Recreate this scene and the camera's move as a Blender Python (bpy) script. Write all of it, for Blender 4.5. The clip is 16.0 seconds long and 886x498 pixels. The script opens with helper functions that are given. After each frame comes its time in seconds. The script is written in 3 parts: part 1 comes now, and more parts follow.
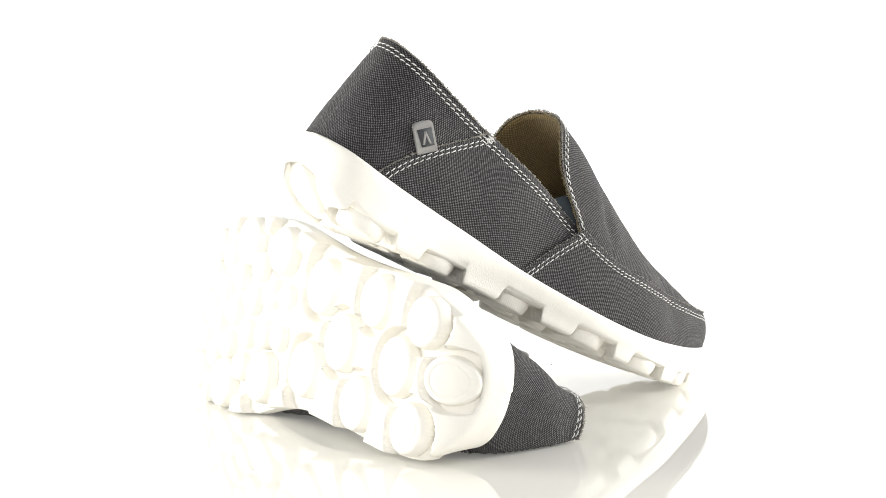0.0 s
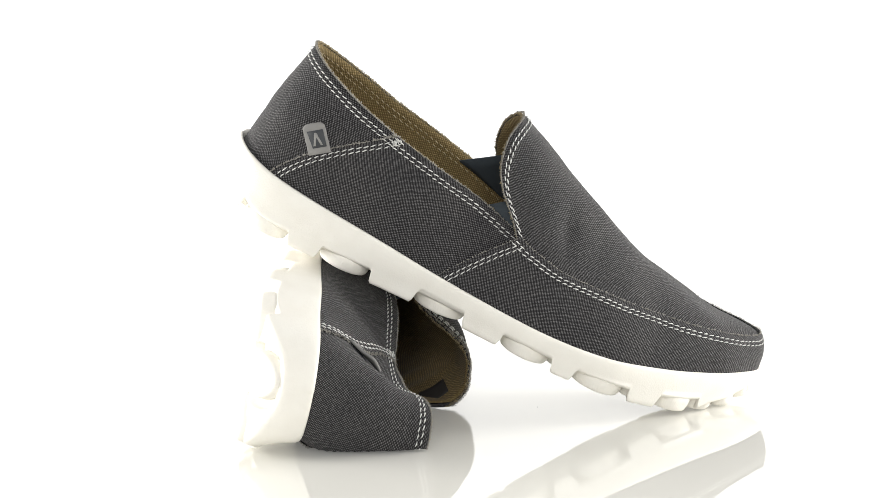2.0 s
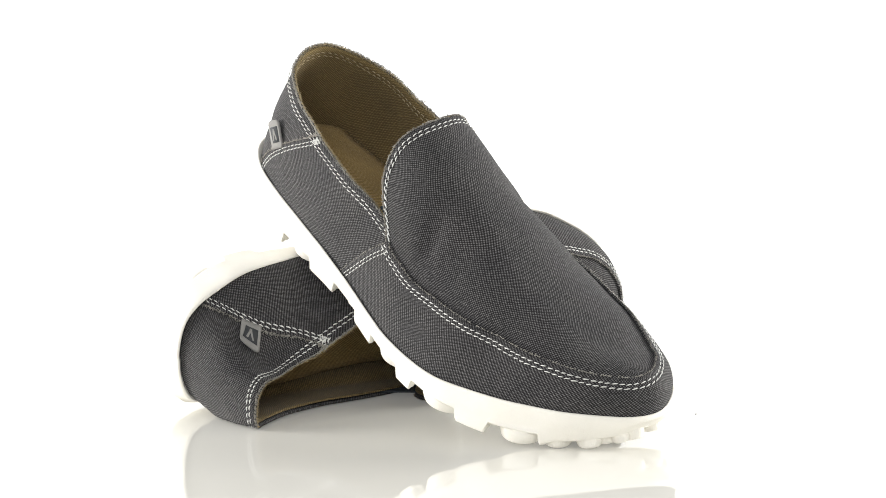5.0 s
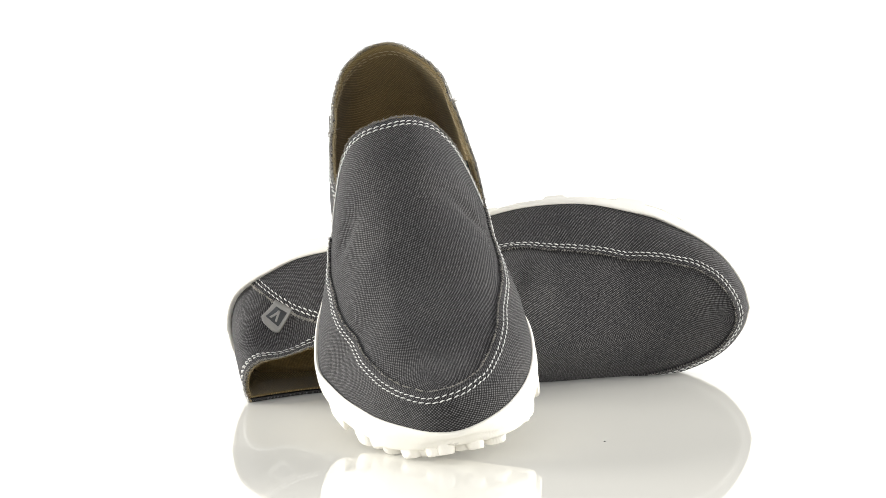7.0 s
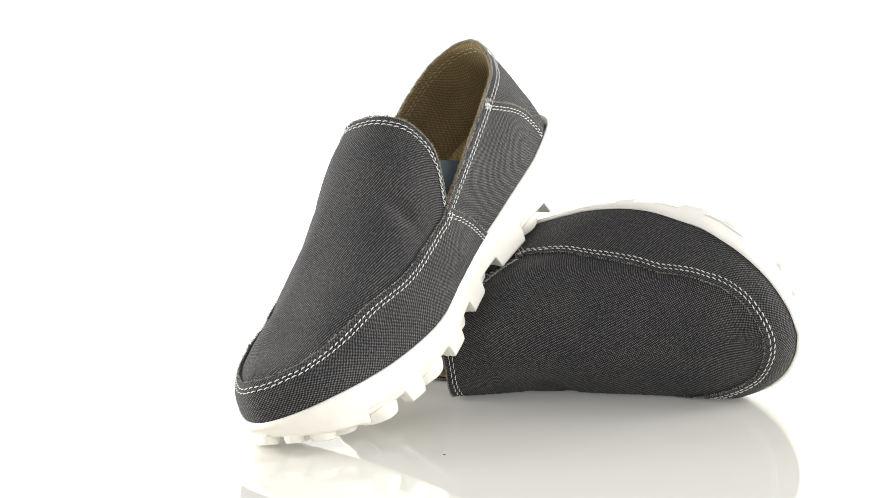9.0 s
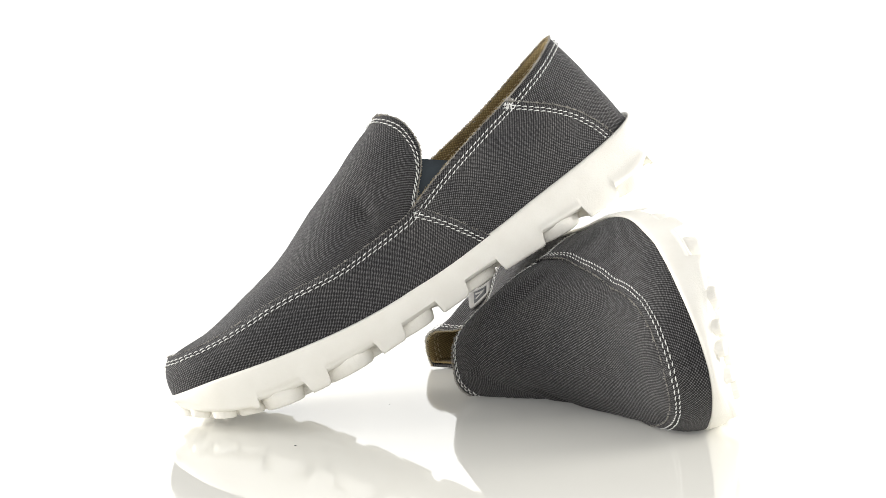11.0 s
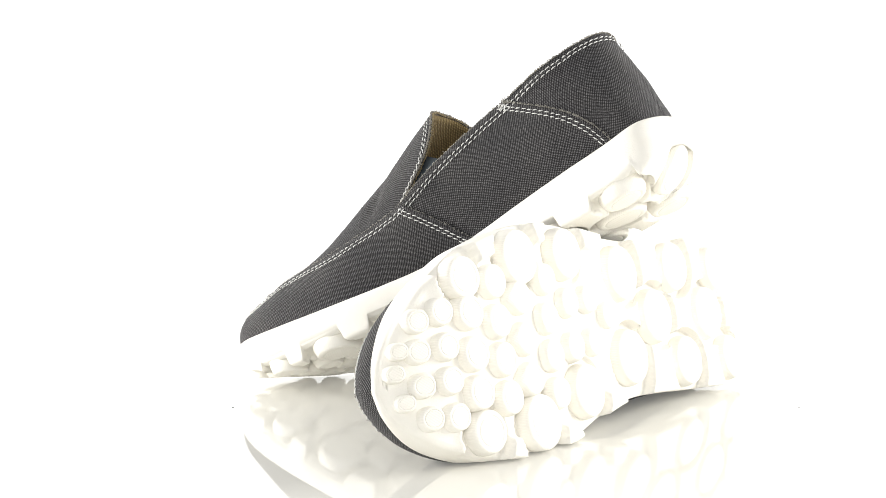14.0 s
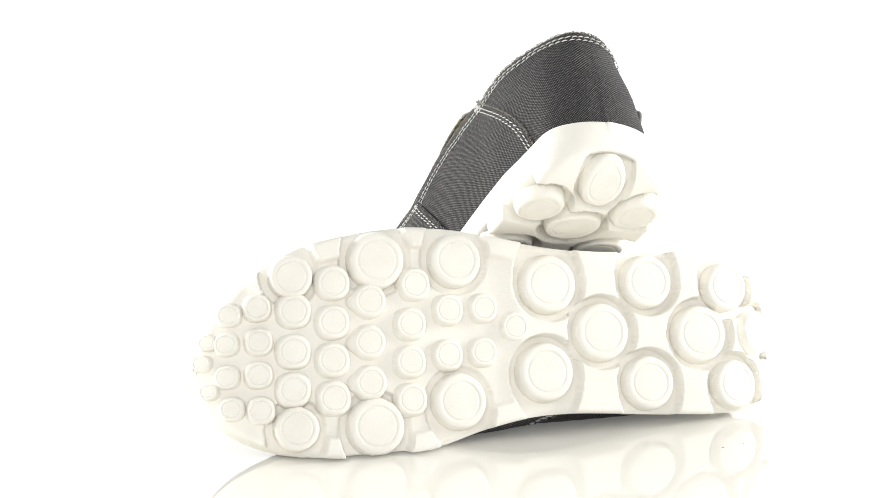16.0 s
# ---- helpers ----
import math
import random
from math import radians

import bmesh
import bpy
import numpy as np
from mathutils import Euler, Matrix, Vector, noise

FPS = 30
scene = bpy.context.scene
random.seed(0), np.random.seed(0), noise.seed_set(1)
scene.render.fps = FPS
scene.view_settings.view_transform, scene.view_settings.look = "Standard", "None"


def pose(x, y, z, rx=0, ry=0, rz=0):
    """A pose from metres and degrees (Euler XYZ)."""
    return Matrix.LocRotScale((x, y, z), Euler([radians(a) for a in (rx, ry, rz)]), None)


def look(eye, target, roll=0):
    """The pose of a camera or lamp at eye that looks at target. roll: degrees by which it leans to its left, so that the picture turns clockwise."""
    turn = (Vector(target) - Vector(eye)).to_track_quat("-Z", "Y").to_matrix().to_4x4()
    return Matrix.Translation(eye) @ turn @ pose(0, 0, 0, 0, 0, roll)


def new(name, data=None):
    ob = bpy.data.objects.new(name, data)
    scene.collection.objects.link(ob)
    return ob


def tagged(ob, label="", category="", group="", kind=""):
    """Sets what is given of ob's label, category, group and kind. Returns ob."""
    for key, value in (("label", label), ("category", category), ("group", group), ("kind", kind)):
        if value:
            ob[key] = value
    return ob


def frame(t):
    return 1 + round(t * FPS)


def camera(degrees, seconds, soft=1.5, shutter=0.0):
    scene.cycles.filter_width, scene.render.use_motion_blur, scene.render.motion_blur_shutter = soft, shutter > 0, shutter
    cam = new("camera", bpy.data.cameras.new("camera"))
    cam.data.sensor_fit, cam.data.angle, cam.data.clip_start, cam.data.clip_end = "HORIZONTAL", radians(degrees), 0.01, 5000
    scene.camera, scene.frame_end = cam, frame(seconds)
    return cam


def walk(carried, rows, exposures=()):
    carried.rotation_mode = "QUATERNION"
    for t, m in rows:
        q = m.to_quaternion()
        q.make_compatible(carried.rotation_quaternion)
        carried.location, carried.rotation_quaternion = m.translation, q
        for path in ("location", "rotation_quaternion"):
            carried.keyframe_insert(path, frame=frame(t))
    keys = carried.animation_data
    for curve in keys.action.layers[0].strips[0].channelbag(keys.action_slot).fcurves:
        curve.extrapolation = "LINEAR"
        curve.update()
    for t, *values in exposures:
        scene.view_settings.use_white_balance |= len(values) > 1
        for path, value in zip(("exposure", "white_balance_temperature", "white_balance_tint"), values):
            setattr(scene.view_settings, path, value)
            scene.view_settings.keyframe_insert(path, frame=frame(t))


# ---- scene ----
cam = camera(27.97, 16.0, soft=0.6)
CAM = pose(0.0, -0.95, 0.1802, 84.24, 1.94, 0.38)
walk(cam, [(0.0, CAM), (16.0, CAM)])

# ---- light: a white product studio, lit all round by soft light ----
world = bpy.data.worlds.new("studio")
scene.world = world
world.use_nodes = True
world.node_tree.nodes["Background"].inputs[0].default_value = (1.0, 0.995, 0.98, 1)
world.node_tree.nodes["Background"].inputs[1].default_value = 0.54
scene.view_settings.exposure = 0.0


def softbox(name, eye, target, w, h, power, colour=(1, 1, 1)):
    lamp = bpy.data.lights.new(name, "AREA")
    lamp.shape, lamp.size, lamp.size_y, lamp.energy, lamp.color = "RECTANGLE", w, h, power, colour
    ob = new(name, lamp)
    ob.matrix_world = look(eye, target)
    return ob


softbox("softbox_side", (-1.15, 0.12, 0.34), (0, 0.03, 0.06), 0.7, 0.6, 19.0, (1.0, 0.98, 0.94))
softbox("softbox_side", (1.15, 0.12, 0.36), (0, 0.03, 0.06), 0.7, 0.6, 18.5, (1.0, 0.98, 0.94))
softbox("softbox_front", (0.0, -1.6, 0.62), (0, 0, 0.08), 0.9, 0.5, 8.8)


# ---- materials ----
def material(name, rough=0.6, spec=0.5):
    m = bpy.data.materials.new(name)
    m.use_nodes = True
    b = m.node_tree.nodes["Principled BSDF"]
    b.inputs["Roughness"].default_value = rough
    b.inputs["Specular IOR Level"].default_value = spec
    return m, m.node_tree, b


def node(tree, kind, **inputs):
    n = tree.nodes.new(kind)
    for k, v in inputs.items():
        n.inputs[k.replace("_", " ")].default_value = v
    return n


def maths(tree, op, a, b=None):
    n = tree.nodes.new("ShaderNodeMath")
    n.operation = op
    for i, v in enumerate((a, b)):
        if v is None:
            continue
        if isinstance(v, (int, float)):
            n.inputs[i].default_value = v
        else:
            tree.links.new(v, n.inputs[i])
    return n.outputs[0]


def ramp(tree, fac, stops):
    n = tree.nodes.new("ShaderNodeValToRGB")
    e = n.color_ramp.elements
    while len(e) < len(stops):
        e.new(0.5)
    for el, (p, c) in zip(e, stops):
        el.position, el.color = p, (*c, 1)
    tree.links.new(fac, n.inputs[0])
    return n.outputs[0]


def mixed(tree, kind, fac, a, b):
    n = tree.nodes.new("ShaderNodeMix")
    n.data_type, n.blend_type = "RGBA", kind
    for s, v in ((n.inputs[0], fac), (n.inputs[6], a), (n.inputs[7], b)):
        if isinstance(v, (int, float)):
            s.default_value = v
        elif isinstance(v, tuple):
            s.default_value = (*v, 1)
        else:
            tree.links.new(v, s)
    return n.outputs[2]


def bump(tree, b, height, strength, distance):
    n = node(tree, "ShaderNodeBump", Strength=strength, Distance=distance)
    tree.links.new(height, n.inputs["Height"])
    tree.links.new(n.outputs[0], b.inputs["Normal"])


def woven(name, dark, light, period, rough=0.9):
    """Plain-weave cloth; the thread count follows the cloth's own surface, in metres."""
    m, t, b = material(name, rough, 0.25)
    uv = t.nodes.new("ShaderNodeUVMap")
    uv.uv_map = "cloth"
    warp = node(t, "ShaderNodeTexNoise", Scale=260.0, Detail=1.0)
    t.links.new(uv.outputs[0], warp.inputs["Vector"])
    sep = t.nodes.new("ShaderNodeSeparateXYZ")
    t.links.new(uv.outputs[0], sep.inputs[0])
    k = math.pi / period
    wob = maths(t, "MULTIPLY", maths(t, "SUBTRACT", warp.outputs[0], 0.5), 2.8)
    u = maths(t, "SINE", maths(t, "ADD", maths(t, "MULTIPLY", sep.outputs[0], k), wob))
    v = maths(t, "SINE", maths(t, "SUBTRACT", maths(t, "MULTIPLY", sep.outputs[1], k * 1.15), wob))
    knot = maths(t, "ADD", maths(t, "MULTIPLY", maths(t, "MULTIPLY", u, v), 0.5), 0.5)
    big = node(t, "ShaderNodeTexNoise", Scale=35.0, Detail=4.0)
    t.links.new(uv.outputs[0], big.inputs["Vector"])
    slub = node(t, "ShaderNodeTexNoise", Scale=620.0, Detail=3.0)
    t.links.new(uv.outputs[0], slub.inputs["Vector"])
    h = maths(t, "ADD", knot, maths(t, "MULTIPLY", maths(t, "SUBTRACT", slub.outputs[0], 0.5), 0.7))
    col = ramp(t, h, [(0.40, dark), (0.64, tuple(d * 0.72 + l * 0.28 for d, l in zip(dark, light))), (0.97, light)])
    tone = ramp(t, big.outputs[0], [(0.3, (0.82, 0.82, 0.84)), (0.7, (1.12, 1.1, 1.08))])
    t.links.new(mixed(t, "MULTIPLY", 1.0, col, tone), b.inputs["Base Color"])
    b.inputs["Sheen Weight"].default_value = 0.08
    b.inputs["Sheen Roughness"].default_value = 0.5
    bump(t, b, h, 0.6, 0.00035)
    return m


def speckled(name, base, dark, rough=0.6, scale=300.0, strength=0.3, distance=0.0003, spec=0.5):
    m, t, b = material(name, rough, spec)
    tc = t.nodes.new("ShaderNodeTexCoord")
    fine = node(t, "ShaderNodeTexNoise", Scale=scale, Detail=3.0)
    big = node(t, "ShaderNodeTexNoise", Scale=scale / 18, Detail=4.0)
    for n in (fine, big):
        t.links.new(tc.outputs["Object"], n.inputs["Vector"])
    mid = tuple((x + y) / 2 for x, y in zip(base, dark))
    col = ramp(t, big.outputs[0], [(0.3, mid), (0.65, base)])
    col = mixed(t, "MIX", maths(t, "MULTIPLY", fine.outputs[0], 0.25), col, dark)
    t.links.new(col, b.inputs["Base Color"])
    bump(t, b, fine.outputs[0], strength, distance)
    return m


CANVAS = woven("grey_canvas", (0.0125, 0.0122, 0.0132), (0.182, 0.179, 0.182), 0.0008)
LINING = woven("brown_lining", (0.115, 0.083, 0.034), (0.33, 0.248, 0.115), 0.0008)
FRAY = speckled("frayed_yarn", (0.42, 0.4, 0.36), (0.12, 0.11, 0.1), 0.95, 900, 0.2)
FRAYTAN = speckled("frayed_tan_yarn", (0.42, 0.35, 0.22), (0.2, 0.15, 0.08), 0.95, 900, 0.2)
THREAD = speckled("white_thread", (0.8, 0.8, 0.78), (0.5, 0.5, 0.48), 0.8, 1500, 0.3)
FOAM = speckled("white_foam", (0.88, 0.86, 0.8), (0.8, 0.77, 0.7), 0.5, 1300, 0.5, 0.0003, 0.4)
ELASTIC = speckled("blue_grey_elastic", (0.04, 0.052, 0.062), (0.018, 0.024, 0.03), 0.85, 1200, 0.5)
SUEDE = speckled("grey_suede", (0.3, 0.295, 0.285), (0.17, 0.165, 0.16), 0.95, 1200, 0.5)
PRINT = speckled("dark_print", (0.05, 0.055, 0.06), (0.03, 0.03, 0.035), 0.8, 900, 0.2)
LABEL = speckled("dark_label", (0.035, 0.032, 0.03), (0.02, 0.018, 0.016), 0.7, 900, 0.2)


def tread():
    """The foam of the lugs, with a fine square grain pressed into it."""
    m = FOAM.copy()
    m.name = "white_foam_tread"
    t = m.node_tree
    tc = t.nodes.new("ShaderNodeTexCoord")
    sep = t.nodes.new("ShaderNodeSeparateXYZ")
    t.links.new(tc.outputs["Object"], sep.inputs[0])
    u = maths(t, "SINE", maths(t, "MULTIPLY", sep.outputs[0], 4400.0))
    v = maths(t, "SINE", maths(t, "MULTIPLY", sep.outputs[1], 4400.0))
    bump(t, t.nodes["Principled BSDF"], maths(t, "MULTIPLY", u, v), 0.35, 0.00012)
    return m


TREAD = tread()
INSOLE = woven("brown_insole", (0.22, 0.15, 0.055), (0.6, 0.44, 0.2), 0.0009)


def acrylic():
    m, t, b = material("white_acrylic", 0.02, 0.9)
    tc = t.nodes.new("ShaderNodeTexCoord")
    n = node(t, "ShaderNodeTexNoise", Scale=6.0, Detail=3.0)
    t.links.new(tc.outputs["Object"], n.inputs["Vector"])
    t.links.new(ramp(t, n.outputs[0], [(0.3, (0.68, 0.67, 0.62)), (0.7, (0.71, 0.70, 0.65))]), b.inputs["Base Color"])
    b.inputs["Emission Color"].default_value = (1.0, 0.995, 0.97, 1)  # slight glow added to the sheet, lifting the shadows under the shoes
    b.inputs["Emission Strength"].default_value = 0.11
    r = ramp(t, n.outputs[0], [(0.3, (0.008, 0.008, 0.008)), (0.7, (0.025, 0.025, 0.025))])
    t.links.new(r, b.inputs["Roughness"])
    return m


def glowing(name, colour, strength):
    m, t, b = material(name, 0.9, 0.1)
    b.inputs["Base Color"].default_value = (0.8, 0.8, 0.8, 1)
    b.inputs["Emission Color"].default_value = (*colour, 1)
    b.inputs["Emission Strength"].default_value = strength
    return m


ACRYLIC = acrylic()
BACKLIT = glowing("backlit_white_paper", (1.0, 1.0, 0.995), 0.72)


# ---- mesh helpers ----
def part(name, bm, mat, parent=None, label="", smooth=True):
    me = bpy.data.meshes.new(name)
    bm.to_mesh(me)
    bm.free()
    me.materials.append(mat)
    if smooth:
        me.shade_smooth()
    ob = new(name, me)
    if parent:
        ob.parent = parent
    if label:
        tagged(ob, label)
    return ob


def raw(name, verts, faces, mat, parent=None, label="", smooth=True, uvs=None):
    me = bpy.data.meshes.new(name)
    me.from_pydata([tuple(map(float, v)) for v in verts], [], faces)
    if uvs is not None:
        layer = me.uv_layers.new(name="cloth")
        idx = np.empty(len(me.loops), dtype=np.int32)
        me.loops.foreach_get("vertex_index", idx)
        layer.data.foreach_set("uv", np.asarray(uvs, dtype=np.float32)[idx].ravel())
    me.materials.append(mat)
    if smooth:
        me.shade_smooth()
    ob = new(name, me)
    if parent:
        ob.parent = parent
    if label:
        tagged(ob, label)
    return ob


def spline(pts, closed=False, n=24):
    """Catmull-Rom through the points, dense, as an array."""
    p = np.asarray(pts, float)
    if closed:
        q = np.vstack([p[-1], p, p[0], p[1]])
    else:
        q = np.vstack([2 * p[0] - p[1], p, 2 * p[-1] - p[-2]])
    t = np.linspace(0, 1, n, endpoint=False)[:, None]
    out = []
    for i in range(len(q) - 3):
        a, b, c, d = q[i:i + 4]
        out.append(0.5 * (2 * b + (c - a) * t + (2 * a - 5 * b + 4 * c - d) * t**2 + (3 * b - a - 3 * c + d) * t**3))
    if not closed:
        out.append(p[-1:])
    return np.vstack(out)


def even(p, n, closed=False):
    """n points at even distances along a polyline."""
    if closed:
        p = np.vstack([p, p[:1]])
    s = np.r_[0, np.cumsum(np.linalg.norm(np.diff(p, axis=0), axis=1))]
    at = np.linspace(0, s[-1], n, endpoint=not closed)
    return np.stack([np.interp(at, s, p[:, i]) for i in range(p.shape[1])], 1)


def smooth(v):
    v = np.clip(v, 0, 1)
    return v * v * (3 - 2 * v)


def along(pts):
    """A smooth function y(x) through the points."""
    q = spline(pts)
    x = np.maximum.accumulate(q[:, 0])
    return lambda v: np.interp(v, x, q[:, 1])


# ---- the shoe: a right shoe, in millimetres, heel at x = 0, toe ahead, medial side at +y ----
LATERAL = [(0, 8), (2.5, -9), (10, -23), (24, -31.5), (45, -35), (78, -37), (100, -38), (121, -40.5), (139, -44), (156, -48), (175, -52),
           (198, -54), (217, -53.5), (235, -48.5), (252, -42), (267, -33.5), (280, -24.5), (291, -13), (300, -1), (303.5, 11)]
MEDIAL = [(0, 8), (2.5, 25), (10, 39), (24, 46.5), (45, 47.5), (62, 46.5), (93, 44), (120, 42), (136, 42), (150, 43.5), (166, 46.5),
          (181, 50.5), (195, 54), (211, 56), (231, 55.5), (250, 53), (268, 48), (283, 41), (293, 33), (300.5, 22), (303.5, 11)]
FULL = [(x, y - 5.5 * min(max((x - 222) / 35, 0), 1) * min(max((305 - x) / 12, 0), 1) + 5.0 * min(x / 5, 1) * math.exp(-((x - 17) / 15) ** 2)) for x, y in LATERAL]


def halves(lat, med, n):
    """Two curves that share their ends, smooth where they meet."""
    full = list(lat) + list(med)[-2:0:-1] if np.allclose(lat[-1], med[-1]) else None
    if full:
        p = spline(full, closed=True)
        cut = (len(lat) - 1) * 24
        return {-1: even(p[:cut + 1], n), 1: even(np.vstack([p[cut:], p[:1]])[::-1], n)}
    p = spline(list(lat)[::-1] + list(med)[1:])
    cut = (len(lat) - 1) * 24
    return {-1: even(p[:cut + 1][::-1], n), 1: even(p[cut:], n)}


HALF = halves(LATERAL, MEDIAL, 400)
KK = np.linspace(0, 1, 400)
WELT = along([(-2, 35), (6, 32.6), (25, 28.2), (50, 25), (82, 22), (117, 18.5), (150, 16.8), (185, 16.5), (214, 18.5), (246, 23), (265, 26.5), (285, 30.5), (304, 33)])
front = {"welt": 0.0}


def FOX(x):
    """Height of the sole's upper edge; the lying shoe's heel cup stands a little higher."""
    return WELT(x) + front["welt"] * (1 - smooth((np.asarray(x, float) - 30) / 70))


ROCK = along([(-2, 26), (3, 18), (9, 10), (18, 4), (30, 0.5), (50, 0), (120, 0), (200, 0), (229, 1.0), (250, 3), (265, 5.7), (280, 9.8), (292, 15.5), (304, 24)])
RIDGE = along([(80, 113), (105, 107), (128, 101), (153, 91.5), (182, 78.5), (208, 67), (231, 59), (245, 55.5), (263, 53), (278, 51.5), (290, 49), (300, 45)])
MOC = along([(100, 74), (149, 50), (163, 45.5), (180, 42), (206, 41), (234, 41.5), (255, 42), (272, 43), (285, 44.3), (304, 46.5)])
RIM = halves([(17.5, 6.5, 91.5), (20, -4, 89.8), (29.5, -15, 85.5), (46.5, -22, 79), (71, -26, 71.8), (93, -28.5, 67), (122, -31, 60.5), (152, -33.5, 51)],
             [(17.5, 6.5, 91.5), (20.5, 17, 91), (32, 29, 87), (49, 38, 81.5), (71, 41.5, 75), (93, 44, 69.8), (122, 46.2, 62), (152, 46.2, 51.5)], 300)
KNOTCH = {s: float(np.interp(152, HALF[s][:, 0], KK)) for s in (-1, 1)}


def half(side, k):
    return np.array([np.interp(k, KK, HALF[side][:, i]) for i in (0, 1)])


def k_at(side, x):
    return float(np.interp(x, HALF[side][:, 0], KK))


def rim_at(side, x):
    """Place along the quarter (0 heel, 1 notch) at which its rim has this x."""
    r = RIM[side]
    return float(np.interp(x, r[:, 0], np.linspace(0, 1, 300)))


def inset(side, k, d):
    """The outline moved inwards by d."""
    a = half(side, k - 0.006) if k > 0.006 else half(-side, 0.006 - k)
    b = half(side, k + 0.006) if k < 0.994 else half(-side, 1.994 - k)
    t = b - a
    t = t / np.linalg.norm(t)
    n = np.array([-t[1], t[0]]) * (-side)
    return half(side, k) + n * d


UPPER_IN = {-1: along([(-2, 3.4), (4, 3.6), (25, 5.0), (60, 4.0), (117, 1.6), (200, 3.0), (250, 5.0), (275, 4.0), (292, 2.8), (304, 2.6)]),
            1: along([(-2, 3.4), (4, 5.2), (25, 11), (60, 8), (117, 5.0), (190, 3.0), (265, 2.5), (290, 2.6), (304, 2.6)])}
RIDGE_Y = along([(80, 9), (125, 9), (150, 8), (180, 7), (210, 6), (240, 6.5), (270, 8), (304, 10)])


def seat(side, k):
    """Where the upper meets the sole."""
    return inset(side, k, float(UPPER_IN[side](half(side, k)[0])))


def uneven(x, y, z, size=23.0):
    return noise.noise(Vector((x / size, y / size, z / size))) + 0.5 * noise.noise(Vector((x / 9 + 5, y / 9, z / 9)))


# fullness of the front of each upper: ridge height and sideways shift along x, section powers, swell at the instep
FRONT = {True: dict(lift=along([(100, 0), (304, 0)]), shift=along([(100, 0), (304, 0)]), lateral=1.75, instep=0.6, medial=1.62, pull=-3.0, push=9.5, welt=2.4, seam=14.5, raise_moc=0.0),
         False: dict(lift=along([(100, 1.7), (130, 1.7), (160, -0.4), (190, -0.7), (215, -2.0), (240, -0.6), (262, -2.6), (276, -1.6), (288, 0), (304, 0)]),
                     shift=along([(100, -1.5), (130, -1.5), (180, -8.2), (230, -10.7), (280, -4.3), (304, -3)]), lateral=1.4, instep=0.7, medial=2.45, pull=-4.5, push=9.0, welt=0.0, seam=19.5, raise_moc=3.2)}
front.update(FRONT[True])


def dome(side, k, c):
    """The front of the upper: c runs from the sole (0) up to the ridge (1)."""
    x, y = seat(side, k)
    zb = FOX(x) - 3.5
    xr = x if x < 190 else 190 + (x - 190) * 0.86
    zr = RIDGE(xr) + front["lift"](xr)
    yr = RIDGE_Y(xr) + front["shift"](xr)
    m = front["lateral"] + front["instep"] * smooth((195 - x) / 60) if side < 0 else front["medial"]
    m = m + ((front["lateral"] + front["medial"]) / 2 - m) * smooth((x - 240) / 55)  # both sides alike at the toe
    m = m + 0.65 * np.clip((x - 235) / 50, 0, 1)
    a = 1 - (1 - min(c, 1) ** m) ** (1 / m)
    swell = (front["push"] if side > 0 else front["pull"]) * np.exp(-((x - 138) / 44) ** 2) * np.sin(math.pi * c ** 0.85)
    crease = -2.6 * np.exp(-((x - 166 - 18 * (1 - c)) / 5.0) ** 2) * np.exp(-((c - 0.74) / 0.13) ** 2)
    dent = 1.3 * np.sin((x + 30 * c * side) / 13.0) * np.exp(-((x - 205) / 45) ** 2) * c * (1 - c) * 2
    soft = 0.55 * uneven(x, y + (yr - y) * a, zb + (zr - zb) * c) * min(c * 3, 1)
    return np.array([x + (xr - x) * a, y + (yr - y) * a + side * (swell + crease * 0.6 + soft * (1 - a)), zb + (zr - zb) * c + crease + dent + soft * a])


def quarter(side, q, c):
    """The rear of the upper: q runs from the heel (0) to the notch (1), c from the sole up to the rim."""
    k = q * KNOTCH[side]
    x, y = seat(side, k)
    base = np.array([x, y, FOX(x) - 3.5])
    i = np.linspace(0, 1, 300)
    top = np.array([np.interp(q, i, RIM[side][:, j]) for j in range(3)])
    p = base + (top - base) * c
    out = p[:2] - np.array([60, 6.5])
    out = out / (np.linalg.norm(out) + 1e-9)
    swell = 2.6 * np.sin(math.pi * c) * (1 - 0.55 * math.exp(-(q / 0.12) ** 2))
    swell += 0.7 * uneven(*p) * min(c * 3, 1)
    p[:2] += out * swell
    if side < 0:  # drawn in towards the notch, as the panel in front of it is
        p[1] -= front["pull"] * np.exp(-((x - 138) / 44) ** 2) * np.sin(math.pi * (0.48 * c) ** 0.85) * smooth((x - 85) / 35)
    return p


def around(w, c):
    """The quarter round the heel: w from the lateral notch (-1) over the heel (0) to the medial notch (1)."""
    return quarter(-1 if w < 0 else 1, abs(w), c)


def normals(g):
    du, dv = np.gradient(g, axis=0), np.gradient(g, axis=1)
    n = np.cross(du, dv)
    return n / (np.linalg.norm(n, axis=2, keepdims=True) + 1e-9)


CENTRE = np.array([150.0, 6.5, 30.0])


SAG = along([(0, 0), (110, 0), (135, 0.4), (165, 4), (200, 8), (240, 6.5), (275, 1.5), (295, 0), (320, 0)])
SLUMP = along([(-5, 8.5), (10, 9), (20, 13), (35, 20), (55, 25), (80, 24.5), (120, 11), (150, 1.5), (165, 0), (320, 0)])


